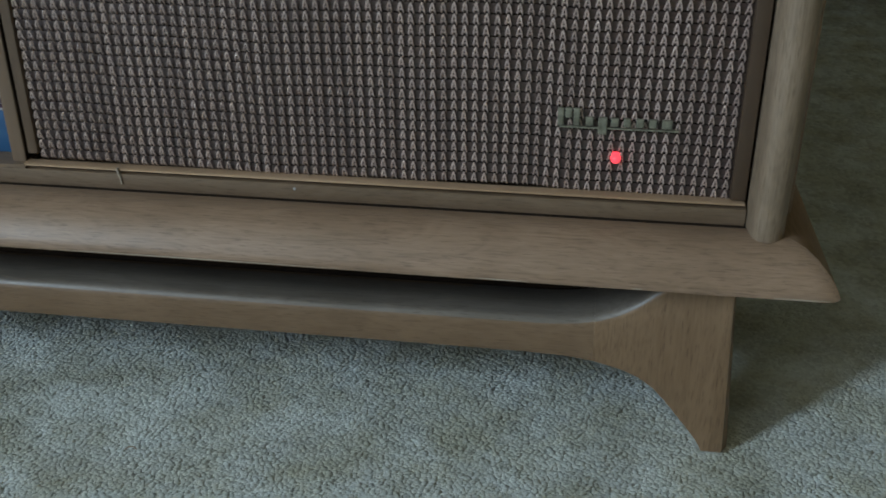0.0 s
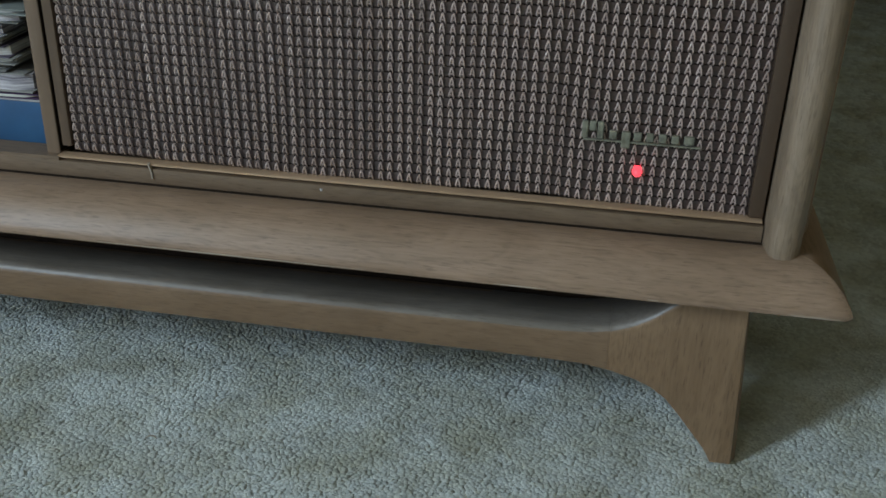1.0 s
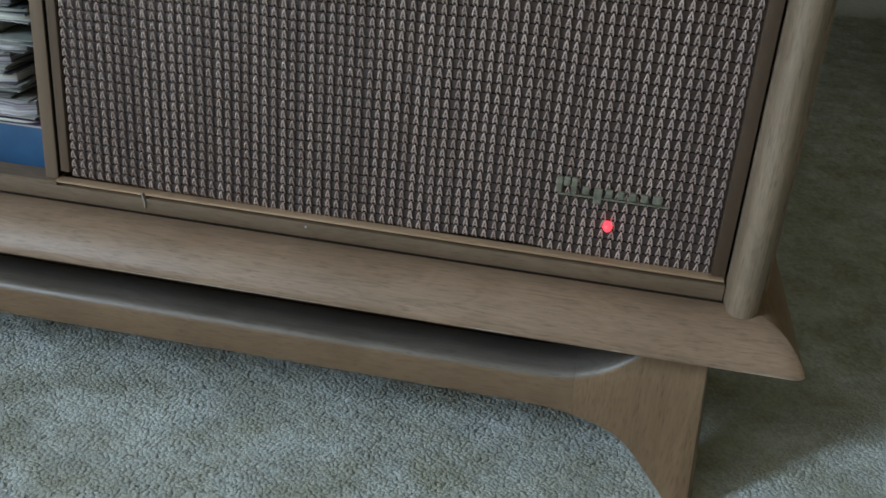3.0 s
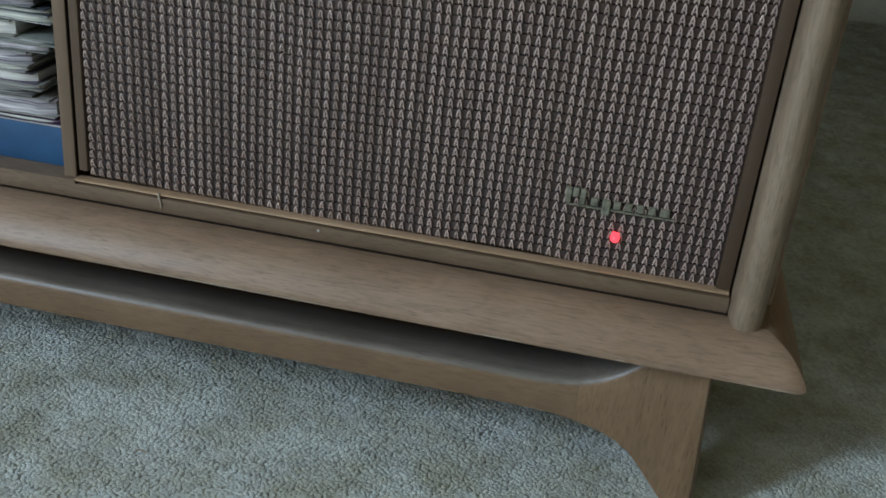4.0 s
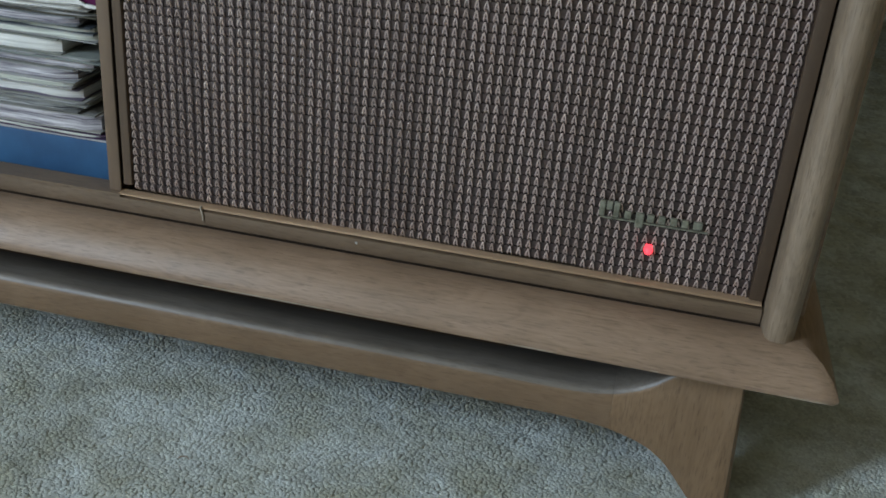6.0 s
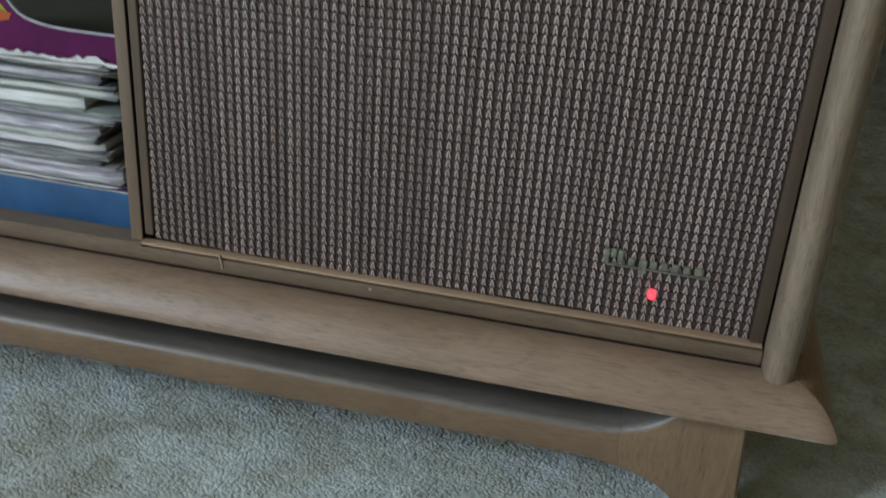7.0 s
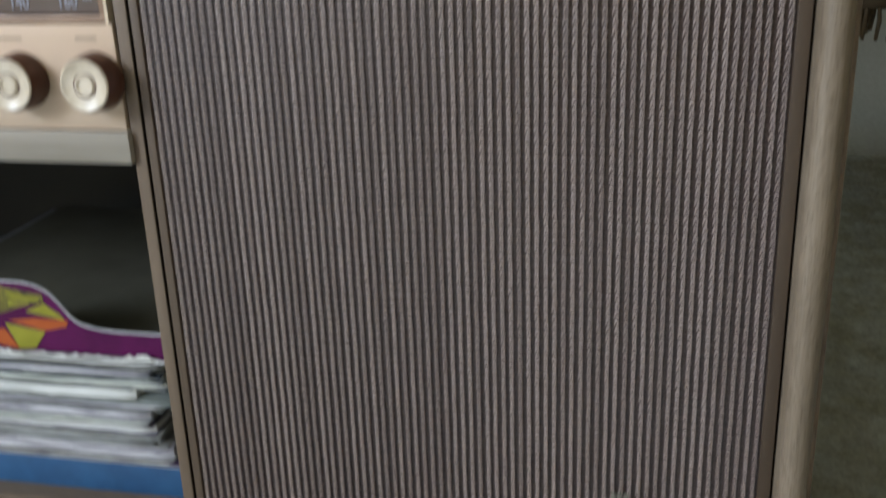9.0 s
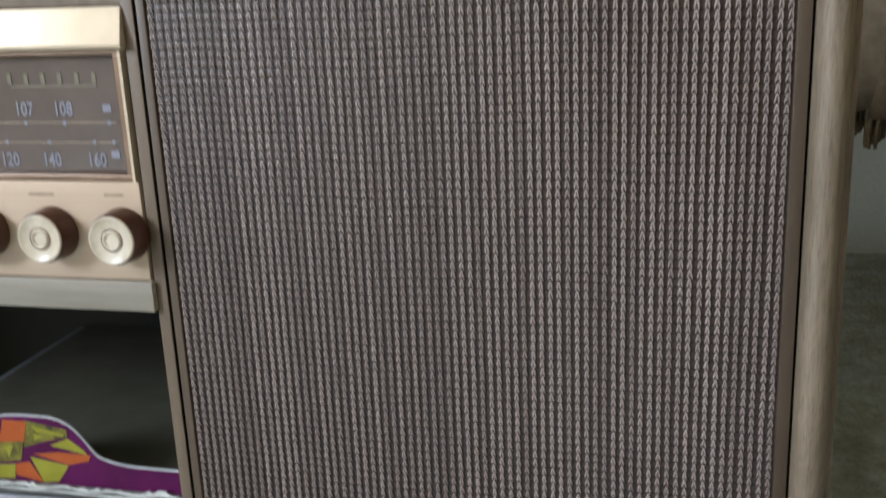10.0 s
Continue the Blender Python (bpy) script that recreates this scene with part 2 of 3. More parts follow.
def disc_body(cx, cz, rings, n=40):
    """A turned body about the y axis from (radius, y) pairs."""
    return loft([[(cx + r * math.cos(2 * math.pi * i / n), y, cz + r * math.sin(2 * math.pi * i / n)) for i in range(n)] for r, y in rings])


# ---- room ----
FLOOR = 0.0030
RX0, RX1, RY0, RY1, TOP = -2.2, 2.6, -3.2, 3.6, 2.6
bm = box(RX0 - 0.3, RX1 + 0.3, RY0 - 0.3, RY1 + 0.3, -0.1, FLOOR)
whole("floor", bm, CARPET, "grey-green cut-pile wall-to-wall carpet", "carpet", kind="structure")
whole("ceiling", box(RX0 - 0.3, RX1 + 0.3, RY0 - 0.3, RY1 + 0.3, TOP, TOP + 0.1), WHITE, "plain white painted ceiling", "ceiling", kind="structure")
whole("wall_north", box(RX0, RX1, RY1, RY1 + 0.12, FLOOR, TOP), WALL, "plain beige painted wall", "wall", kind="structure")
DX0, DX1, DZ1 = -1.70, -1.00, 2.08
bm = box(RX0, DX0, RY0 - 0.14, RY0, FLOOR, TOP)
box(DX1, RX1, RY0 - 0.14, RY0, FLOOR, TOP, bm=bm)
box(DX0, DX1, RY0 - 0.14, RY0, DZ1, TOP, bm=bm)
whole("wall_south", bm, WALL, "warm painted wall with a glazed door opening", "wall", kind="structure")
whole("wall_east", box(RX1, RX1 + 0.12, RY0 - 0.12, RY1 + 0.12, FLOOR, TOP), WALL, "plain beige painted wall", "wall", kind="structure")
WY0, WY1, WZ0, WZ1 = -2.71, -1.99, 1.15, 2.41
bm = box(RX0 - 0.14, RX0, RY0 - 0.12, WY0, FLOOR, TOP)
box(RX0 - 0.14, RX0, WY1, RY1 + 0.12, FLOOR, TOP, bm=bm)
box(RX0 - 0.14, RX0, WY0, WY1, FLOOR, WZ0, bm=bm)
box(RX0 - 0.14, RX0, WY0, WY1, WZ1, TOP, bm=bm)
whole("wall_west", bm, WALL, "beige painted wall with a window opening", "wall", kind="structure")

# window set in the west wall
window = thing("window_1", (RX0 - 0.07, (WY0 + WY1) / 2, WZ0), "white painted window letting in cool daylight", "window", kind="structure")
bm = box(RX0 - 0.12, RX0 - 0.04, WY0, WY0 + 0.05, WZ0, WZ1)
box(RX0 - 0.12, RX0 - 0.04, WY1 - 0.05, WY1, WZ0, WZ1, bm=bm)
box(RX0 - 0.12, RX0 - 0.04, WY0 + 0.05, WY1 - 0.05, WZ1 - 0.05, WZ1, bm=bm)
box(RX0 - 0.12, RX0 - 0.04, WY0 + 0.05, WY1 - 0.05, WZ0, WZ0 + 0.05, bm=bm)
part("window_frame", bm, WHITE, window)
part("window_sill", box(RX0 - 0.03, RX0 + 0.08, WY0 - 0.05, WY1 + 0.05, WZ0 - 0.035, WZ0 - 0.003, 0.006), WHITE, window)


# door out of view, added as the opening for the low sheen lamp
door = thing("door_1", ((DX0 + DX1) / 2, RY0 - 0.07, FLOOR), "unseen white framed glazed garden door", "door", kind="structure")
bm = box(DX0, DX0 + 0.05, RY0 - 0.12, RY0 - 0.04, FLOOR, DZ1)
box(DX1 - 0.05, DX1, RY0 - 0.12, RY0 - 0.04, FLOOR, DZ1, bm=bm)
box(DX0 + 0.05, DX1 - 0.05, RY0 - 0.12, RY0 - 0.04, DZ1 - 0.05, DZ1, bm=bm)
box(DX0 + 0.05, DX1 - 0.05, RY0 - 0.12, RY0 - 0.04, FLOOR, 0.12, bm=bm)
part("door_frame", bm, WHITE, door)


# ---- carpet pile ----
def pile(name, regions, seed):
    """Soft tuft ends, each a small leaning four-sided bud, gathered in clumps, over rectangles (x0, x1, y0, y1, spacing, height)."""
    rng = np.random.default_rng(seed)
    verts, faces, base, sides = [], [], 0, 4
    for x0, x1, y0, y1, step, tall in regions:
        gx, gy = np.meshgrid(np.arange(x0, x1, step), np.arange(y0, y1, step))
        waves = random.Random(seed)
        px = gx.ravel() + rng.uniform(-0.6, 0.6, gx.size) * step
        py = gy.ravel() + rng.uniform(-0.6, 0.6, gx.size) * step
        n = px.size
        clump, sx, sy = np.zeros(n), np.zeros(n), np.zeros(n)
        for k in range(14):
            way, wave = waves.uniform(0, 2 * math.pi), 2 * math.pi / waves.uniform(0.007, 0.024)
            phase = px * math.cos(way) * wave + py * math.sin(way) * wave + waves.uniform(0, 6.3)
            clump += np.sin(phase)
            sx += np.cos(phase) * math.cos(way)
            sy += np.cos(phase) * math.sin(way)
        clump /= 3.7
        lean = np.arctan2(-sy, -sx) + rng.uniform(-1.4, 1.4, n)
        amount = rng.uniform(0.1, 0.8, n) * step
        h = tall * rng.uniform(0.88, 1.10, n) * (1 + 0.15 * np.clip(clump, -1.3, 1.3))
        r = step * rng.uniform(1.35, 2.1, n)
        spin = rng.uniform(0, math.pi, n)
        rows = ((0.25, 1.0), (0.80, 0.55))
        v = np.zeros((n, sides * len(rows) + 1, 3))
        for k, (frac, wide) in enumerate(rows):
            for c in range(sides):
                a = spin + c * math.pi * 2 / sides + k * 0.5
                v[:, k * sides + c, 0] = px + np.cos(a) * r * wide + np.cos(lean) * amount * frac
                v[:, k * sides + c, 1] = py + np.sin(a) * r * wide + np.sin(lean) * amount * frac
                v[:, k * sides + c, 2] = FLOOR + h * (frac + (0.09 * np.sin(a * 2 + lean) if k == 1 else 0.0))
        v[:, -1] = np.stack((px + np.cos(lean) * amount * 1.2, py + np.sin(lean) * amount * 1.2, FLOOR + h), 1)
        f = []
        for c in range(sides):
            d = (c + 1) % sides
            for k in range(len(rows) - 1):
                f += [(k * sides + c, k * sides + d, (k + 1) * sides + d), (k * sides + c, (k + 1) * sides + d, (k + 1) * sides + c)]
            f.append(((len(rows) - 1) * sides + c, (len(rows) - 1) * sides + d, len(rows) * sides))
        f = np.array(f)
        each = sides * len(rows) + 1
        faces.append((f[None] + (base + each * np.arange(n))[:, None, None]).reshape(-1, 3))
        verts.append(v.reshape(-1, 3))
        base += each * n
    v, f = np.concatenate(verts), np.concatenate(faces)
    me = bpy.data.meshes.new(name)
    me.vertices.add(len(v))
    me.vertices.foreach_set("co", v.ravel())
    me.loops.add(f.size)
    me.loops.foreach_set("vertex_index", f.ravel().astype(np.int32))
    me.polygons.add(len(f))
    me.polygons.foreach_set("loop_start", np.arange(0, f.size, 3, dtype=np.int32))
    me.update(calc_edges=True)
    me.validate()
    me.polygons.foreach_set("use_smooth", np.ones(len(me.polygons), dtype=bool))
    me.materials.append(PILE)
    return tagged(new(name, me), "grey-green tufted carpet pile, soft and slightly trodden", "carpet pile", kind="stuff")


pile("carpet_pile", ((-0.34, 0.56, -0.20, 0.15, 0.00165, 0.0011), (0.36, 0.84, 0.15, 0.55, 0.0028, 0.0014),
                     (0.38, 1.02, 0.55, 1.45, 0.0045, 0.0042), (-0.34, 0.36, 0.15, 0.30, 0.0048, 0.0030)), 4)

# ---- console cabinet ----
GW, Z0, CTOP, DEPTH = 0.360, 0.139, 0.640, 0.42
MID = -0.277                      # middle of the whole cabinet
LEFT = 2 * MID - 0.363            # left reference side
console = thing("console_stereo", (MID, 0.2, 0.004), "worn walnut console stereo with woven grille and open shelf", "console stereo")

# base moulding: a rounded profile carried round the front corners with mitres
PROFILE = [(0.0056, 0.1270), (0.0058, 0.1284), (0.0067, 0.1290), (0.0175, 0.1288), (0.0225, 0.1272), (0.0275, 0.1238), (0.0322, 0.1188), (0.0355, 0.1136),
           (0.0370, 0.1102), (0.0367, 0.1088), (0.0345, 0.1076), (0.024, 0.1070), (0.0056, 0.1070)]


def moulding_ring(x, y, nx, ny):
    return [(x + nx * d, y + ny * d, z) for d, z in PROFILE]


xr, xl = 0.363, LEFT
part("front_moulding", loft([moulding_ring(xl, 0, -1, -1)] + [moulding_ring(xl + (xr - xl) * k / 6, 0, 0, -1) for k in range(1, 6)] + [moulding_ring(xr, 0, 0.8, -1), moulding_ring(xr, 0, 0.96, -0.99), moulding_ring(xr, 0, 1.04, -0.93)]), WOOD_X, console, "rounded walnut base moulding with worn edge", True)
for x0, x1 in ((0.030, 0.172), (0.236, 0.262), (0.309, 0.314), (0.372, 0.397)):
    n = 9
    part("worn_edge", loft([[(x0 + (x1 - x0) * k / n, -0.0368 + 0.00028 * math.sin(a) * (0.3 + 0.7 * math.sin(math.pi * k / n)), 0.1095 + 0.00034 * math.cos(a) * (0.3 + 0.7 * math.sin(math.pi * k / n))) for a in [math.pi * 2 * j / 6 for j in range(6)]] for k in range(n + 1)]), LEDGE, console, "pale worn edge", True)
part("side_moulding", loft([moulding_ring(xr + 0.00015, 0.00015, 1.04, -0.93), moulding_ring(xr + 0.00015, DEPTH, 1.04, 0)]), WOOD_Y, console, "", True)
part("side_moulding", loft([moulding_ring(xl - 0.00015, 0.00015, -1, -1), moulding_ring(xl - 0.00015, DEPTH, -1, 0)]), WOOD_Y, console, "", True)
# painted near black as the shade down the slot behind the moulding
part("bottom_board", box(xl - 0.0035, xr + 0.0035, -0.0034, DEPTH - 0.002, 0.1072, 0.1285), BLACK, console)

# apron and legs: one outline, scooped along the top
AF, AB = -0.017, 0.022
LOWER = [(0.100, 0.0572), (0.200, 0.0572), (0.262, 0.0570), (0.281, 0.0563), (0.295, 0.0543), (0.309, 0.0505), (0.318, 0.0465), (0.326, 0.0405), (0.333, 0.0325),
         (0.340, 0.0235), (0.346, 0.0160), (0.3505, 0.0100), (0.3530, 0.0045)]
UPPER = [(0.100, 0.0780), (0.270, 0.0782), (0.284, 0.0792), (0.296, 0.0815), (0.306, 0.0855), (0.314, 0.0905), (0.321, 0.0965), (0.328, 0.1025), (0.335, 0.1062), (0.342, 0.1068)]


def along(table, x):
    if x <= table[0][0]:
        return table[0][1]
    for (x0, a), (x1, c) in zip(table, table[1:]):
        if x <= x1:
            return a + (c - a) * (x - x0) / (x1 - x0)
    return table[-1][1]


def apron_ring(x, back=AB, shift=0.0):
    lo, hi = along(LOWER, x), along(UPPER, x)
    ring = [(x, back, lo), (x, AF + 0.003, lo), (x, AF + 0.0008, lo + 0.0008), (x, AF, lo + 0.003),
            (x, AF, hi - 0.0052), (x, AF + 0.0005, hi - 0.0030), (x, AF + 0.0017, hi - 0.0012), (x, AF + 0.0034, hi - 0.0002), (x, AF + 0.0056, hi)]
    for k in range(1, 9):
        s = k / 8
        room = 0.1069 - hi
        lift = min(0.0008, room) * min(1.0, s * 5) - 0.0055 * s ** 1.6
        ring.append((x, AF + 0.0056 + (back - AF - 0.0056) * s * 0.97, hi + lift))
    return [(px, py + shift, pz) for px, py, pz in ring]


def leg_rings(shift=0.0):
    stations = [0.2942 + 0.0026 * k for k in range(23)] + [0.3530]
    rings = [apron_ring(x, AB, shift) for x in stations]
    # outer part of the leg, tapering inward towards the top
    for k, f in enumerate((0.30, 0.60, 0.76, 1.0)):
        inset = (0.0, 0.0, 0.0003, 0.0070)[k]
        ring = []
        for (px, py, pz) in apron_ring(0.3530, AB, 0.0):
            pz = min(pz, 0.1069)
            edge = 0.3665 - 0.0065 * max(0.0, min(1.0, (pz - 0.012) / 0.09))
            ny = max(py, AF + inset) if py < 0 else py - inset
            ring.append((0.3530 + (edge - 0.3530) * f, ny + shift, pz))
        rings.append(ring)
    return rings


def dust_and_sheen(ob):
    """The scooped upper side takes a greyer walnut: dust, with sky sheen painted in."""
    ob.data.materials.append(DUST_SHEEN)
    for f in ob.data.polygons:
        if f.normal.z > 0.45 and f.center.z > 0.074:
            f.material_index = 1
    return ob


def mirrored(rings):
    return [[(2 * MID - x, y, z) for x, y, z in r] for r in rings]


ax0 = 2 * MID - 0.2938
dust_and_sheen(part("apron", loft([apron_ring(x) for x in [0.29412, 0.290, 0.286, 0.280, 0.272, 0.262, 0.23, 0.18, 0.1]] + mirrored([apron_ring(x) for x in [0.1, 0.18, 0.23, 0.262, 0.272, 0.280, 0.286, 0.290, 0.29412]])), WOOD_APRON, console, "scooped walnut apron rail", True))
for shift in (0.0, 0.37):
    dust_and_sheen(part("leg", loft(leg_rings(shift)), WOOD_LEG, console, "curved bracket leg", True))
    dust_and_sheen(part("leg", loft(mirrored(leg_rings(shift))), WOOD_LEG, console, "curved bracket leg", True))
# black board added behind the apron, its colour standing for shade in the hollow
part("hollow_shade_board", box(ax0 + 0.02, 0.345, 0.024, 0.040, 0.062, 0.1068), BLACK, console)

# carcass
part("front_rail", box(LEFT + 0.004, GW + 0.0005, -0.0035, 0.030, 0.1287, 0.1369, 0.0002), WOOD_RAIL, console, "narrow walnut bottom rail", True)
part("shelf_board", box(-0.535, 0.0004, -0.0035, DEPTH - 0.03, 0.1370, 0.1391), WOOD_RAIL, console)
part("bead", loft([[(x, -0.0004 - 0.0027 * math.sin(a), 0.1388 + 0.0009 * math.cos(a)) for a in [math.pi * j / 6 for j in range(7)]] + [(x, 0.003, 0.1376), (x, 0.003, 0.1399)] for x in [-0.0004 + k * 0.0450 for k in range(9)]]), BEAD, console, "thin gilt bead", True)
part("stile", box(-0.0078, -0.0004, 0.0, 0.020, 0.1392, 0.612, 0.0006), STILE, console, "narrow drab wooden stile", True)
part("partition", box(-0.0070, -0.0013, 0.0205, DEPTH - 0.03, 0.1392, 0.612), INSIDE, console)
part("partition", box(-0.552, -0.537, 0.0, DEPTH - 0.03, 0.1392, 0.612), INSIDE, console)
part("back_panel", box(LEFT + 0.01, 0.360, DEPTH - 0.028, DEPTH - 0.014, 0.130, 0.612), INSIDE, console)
part("side_panel", box(0.3610, 0.3840, 0.0125, DEPTH, 0.1292, 0.612, 0.001), WOOD_Z, console)
part("side_panel", box(LEFT - 0.016, LEFT + 0.002, 0.0125, DEPTH, 0.1292, 0.612, 0.001), WOOD_Z, console)
part("blind_panel", box(LEFT + 0.004, -0.5535, 0.002, 0.012, 0.1392, 0.612), GRILLE, console, "brown cloth panel")
part("top_board", box(LEFT - 0.036, 0.399, -0.036, DEPTH, 0.6125, CTOP, 0.006, 3), WOOD_X, console, "walnut lid", True)
# black strip and backing added so the narrow gaps read as deep shade
part("gap_shade", box(-0.0003, -0.0001, 0.0006, 0.0124, 0.1405, 0.612), BLACK, console)
part("gap_shade", box(-0.0010, GW + 0.0012, 0.0125, 0.018, 0.1405, 0.612), BLACK, console)
POST = [(0.3612, 0.012), (0.3612, -0.0040), (0.3619, -0.0130), (0.3627, -0.0165), (0.3648, -0.0189), (0.3685, -0.0197), (0.3722, -0.0190),
        (0.3752, -0.0166), (0.3773, -0.0122), (0.3784, -0.0062), (0.3786, 0.012)]
part("corner_post", prism(POST, 0.1284, 0.612), WOOD_POST, console, "rounded walnut corner post", True)
part("corner_post", prism([(2 * MID - x, y) for x, y in POST], 0.1284, 0.612), WOOD_POST, console, "rounded walnut corner post", True)

# speaker panel: frame, cloth, threads and upright twisted cords
gx0, gx1, gz0, gz1 = 0.0066, 0.3528, 0.1400, 0.604
speaker = part("speaker_frame", box(0.0014, gx0, 0.0002, 0.012, 0.1440, 0.611, 0.0007), FRAME_LIT, console, "brown lacquered speaker frame", True)
part("frame_strip", box(gx1, GW - 0.0002, -0.0008, 0.012, 0.1403, 0.611, 0.0007), FRAME, speaker, "", True)
part("frame_strip", box(gx0 + 0.0002, gx1 - 0.0002, -0.0008, 0.012, gz1, 0.611, 0.0007), FRAME, speaker)
part("grille_cloth", box(gx0 - 0.0005, gx1 + 0.0005, 0.0062, 0.009, 0.1396, gz1 + 0.002), GRILLE, speaker, "dark brown woven grille cloth")
ROW, COL = 0.00515, 0.00492
NROW, NCOL = int((gz1 - gz0) / ROW), round((gx1 - gx0) / COL)


def sag(x):
    return 0.0007 * math.sin(x * 31 + 0.6) + 0.00035 * math.sin(x * 83) + 0.0002 * math.sin(x * 171 + 1.0)


bm = bmesh.new()
for r in range(NROW):
    z = gz0 + 0.0002 + r * ROW
    rings = []
    for k in range(37):
        x = gx0 + (gx1 - gx0) * k / 36
        c = z + sag(x)
        rings.append([(x, 0.0054, c + 0.0014), (x, 0.0038, c + 0.0004), (x, 0.0029, c + 0.0004), (x, 0.0031, c + 0.5 * ROW), (x, 0.0034, c + ROW - 0.0003), (x, 0.0041, c + ROW - 0.0010), (x, 0.0054, c + ROW - 0.0030)])
    loft(rings, True, bm)
tagged(part("weft_thread", bm, THREAD, speaker, "fine dark cross threads"), kind="stuff")


def strand(bm, pts, r, sides=6):
    rings = []
    for i, p in enumerate(pts):
        q = Vector(pts[min(i + 1, len(pts) - 1)]) - Vector(pts[max(i - 1, 0)])
        q.normalize()
        u = q.cross(Vector((0, 1, 0))).normalized()
        w = u.cross(q)
        rr = r * (0.72 if i in (0, len(pts) - 1) else 1.0)
        rings.append([Vector(p) + rr * (math.cos(2 * math.pi * j / sides) * u + math.sin(2 * math.pi * j / sides) * w) for j in range(sides)])
    loft(rings, True, bm)


bm = bmesh.new()
for r in range(1, NROW):
    z = gz0 + 0.0003 + r * ROW
    strand(bm, [(gx0 + (gx1 - gx0) * k / 36, 0.0031, z + sag(gx0 + (gx1 - gx0) * k / 36)) for k in range(37)], 0.00038, 5)
tagged(part("binding_thread", bm, GRILLE, speaker, "thin black binding threads between rows"), kind="stuff")


def cord_mesh(seed):
    """One upright cord: looped stitches like narrow open A shapes, one per row."""
    rng = random.Random(seed)
    bm = bmesh.new()
    for r in range(NROW):
        z = r * ROW + rng.uniform(-0.00010, 0.00010)
        dx, k = rng.uniform(-0.00014, 0.00014), rng.uniform(0.9, 1.1)
        for s in (-1, 1):
            low = 0.0002 if s > 0 else 0.0005
            strand(bm, [(dx + s * 0.00098 * k, 0.0042, z + low - 0.0008), (dx + s * 0.00106 * k, 0.0032, z + low), (dx + s * 0.00104 * k, 0.0025, z + low + 0.0006), (dx + s * 0.00088 * k, 0.0020, z + 0.0019),
                        (dx + s * 0.00056, 0.0018 + (0.0002 if s > 0 else 0.0), z + 0.0034), (dx + s * 0.00022, 0.0018, z + 0.0045), (dx - s * 0.0002, 0.0029, z + 0.0049)], 0.00041)
        strand(bm, [(dx - 0.0010, 0.0029, z + 0.0013), (dx, 0.0021, z + 0.0018), (dx + 0.0010, 0.0029, z + 0.0014)], 0.00036, 5)
    return mesh_of("cord", bm, CORD, True)


cords = [cord_mesh(s) for s in range(5)]
pitch = (gx1 - gx0) / NCOL
for c in range(NCOL):
    x = gx0 + pitch * (c + 0.5)
    ob = adopt(new("cord", cords[(c * 7 + c // 5) % 5]), speaker)
    ob.location = (x + 0.0001 * math.sin(c * 2.7), -0.0007, gz0 + 0.0004 + sag(x))

part("scratch", prism([(0.0500, 0.1400), (0.0508, 0.1400), (0.0522, 0.1352), (0.0524, 0.1318), (0.0518, 0.1318), (0.0514, 0.1352)], -0.0044, -0.0020, 1), LEDGE, console, "thin pale scratch across the bead and rail")
part("paint_fleck", disc_body(0.1427, 0.1345, [(0.0007, -0.003), (0.0008, -0.0037), (0.0003, -0.0041)], 10), SILVER, console, "tiny white fleck", True)

# nameplate, as plain raised bars on an underline
plate = part("nameplate", box(0.2715, 0.3262, -0.0005, 0.0012, 0.1722, 0.1731, 0.0003), PLATE, console, "tarnished metal maker's plate")
BARS = [(0.2705, 0.0030, 0.1735, 0.0085), (0.2740, 0.0032, 0.1772, 0.0048), (0.2778, 0.0030, 0.1735, 0.0085), (0.2835, 0.0036, 0.1738, 0.0042),
        (0.2893, 0.0042, 0.1698, 0.0082), (0.2950, 0.0036, 0.1738, 0.0042), (0.3008, 0.0036, 0.1738, 0.0042),
        (0.3066, 0.0036, 0.1738, 0.0042), (0.3124, 0.0036, 0.1738, 0.0042), (0.3182, 0.0048, 0.1738, 0.0042)]
for x, w, z, h in BARS:
    part("plain_bar", box(x, x + w, -0.0010, 0.0012, z, z + h, 0.0006), PLATE, plate)

# pilot lamp in the cloth
bm = disc_body(0.2985, 0.158, [(0.0024, 0.004), (0.0024, 0.0002), (0.0022, -0.0010), (0.0017, -0.0019), (0.0010, -0.0025), (0.0002, -0.0027)], 24)
part("pilot_lamp", bm, led_m, console, "glowing red pilot lamp", True)

# header, ledge and tuner panel over the open shelf
part("header", box(-0.536, -0.0074, 0.0012, 0.020, 0.5580, 0.612, 0.001), STILE, console)
part("ledge", box(-0.536, -0.0074, -0.0045, 0.300, 0.3772, 0.3965, 0.0016), LEDGE, console, "pale worn wooden ledge", True)
PX = -0.0092
tuner = part("tuner_panel", box(-0.536, PX, -0.0016, 0.004, 0.3968, 0.4572, 0.0009), GOLD, console, "champagne metal tuner panel with knobs", True)
part("top_lip", prism([(-0.0016, 0.5335), (-0.0060, 0.5352), (-0.0063, 0.5372), (-0.0012, 0.5578), (0.0040, 0.5578), (0.0040, 0.5335)], -0.536, PX + 0.002, 0, 0.0006), GILT, tuner, "", True)
part("side_trim", prism([(-0.0122, -0.0024), (-0.0104, -0.0024), (-0.0096, 0.004), (-0.0122, 0.004)], 0.4574, 0.5333, 2), GILT, tuner)
bz = 0.0040
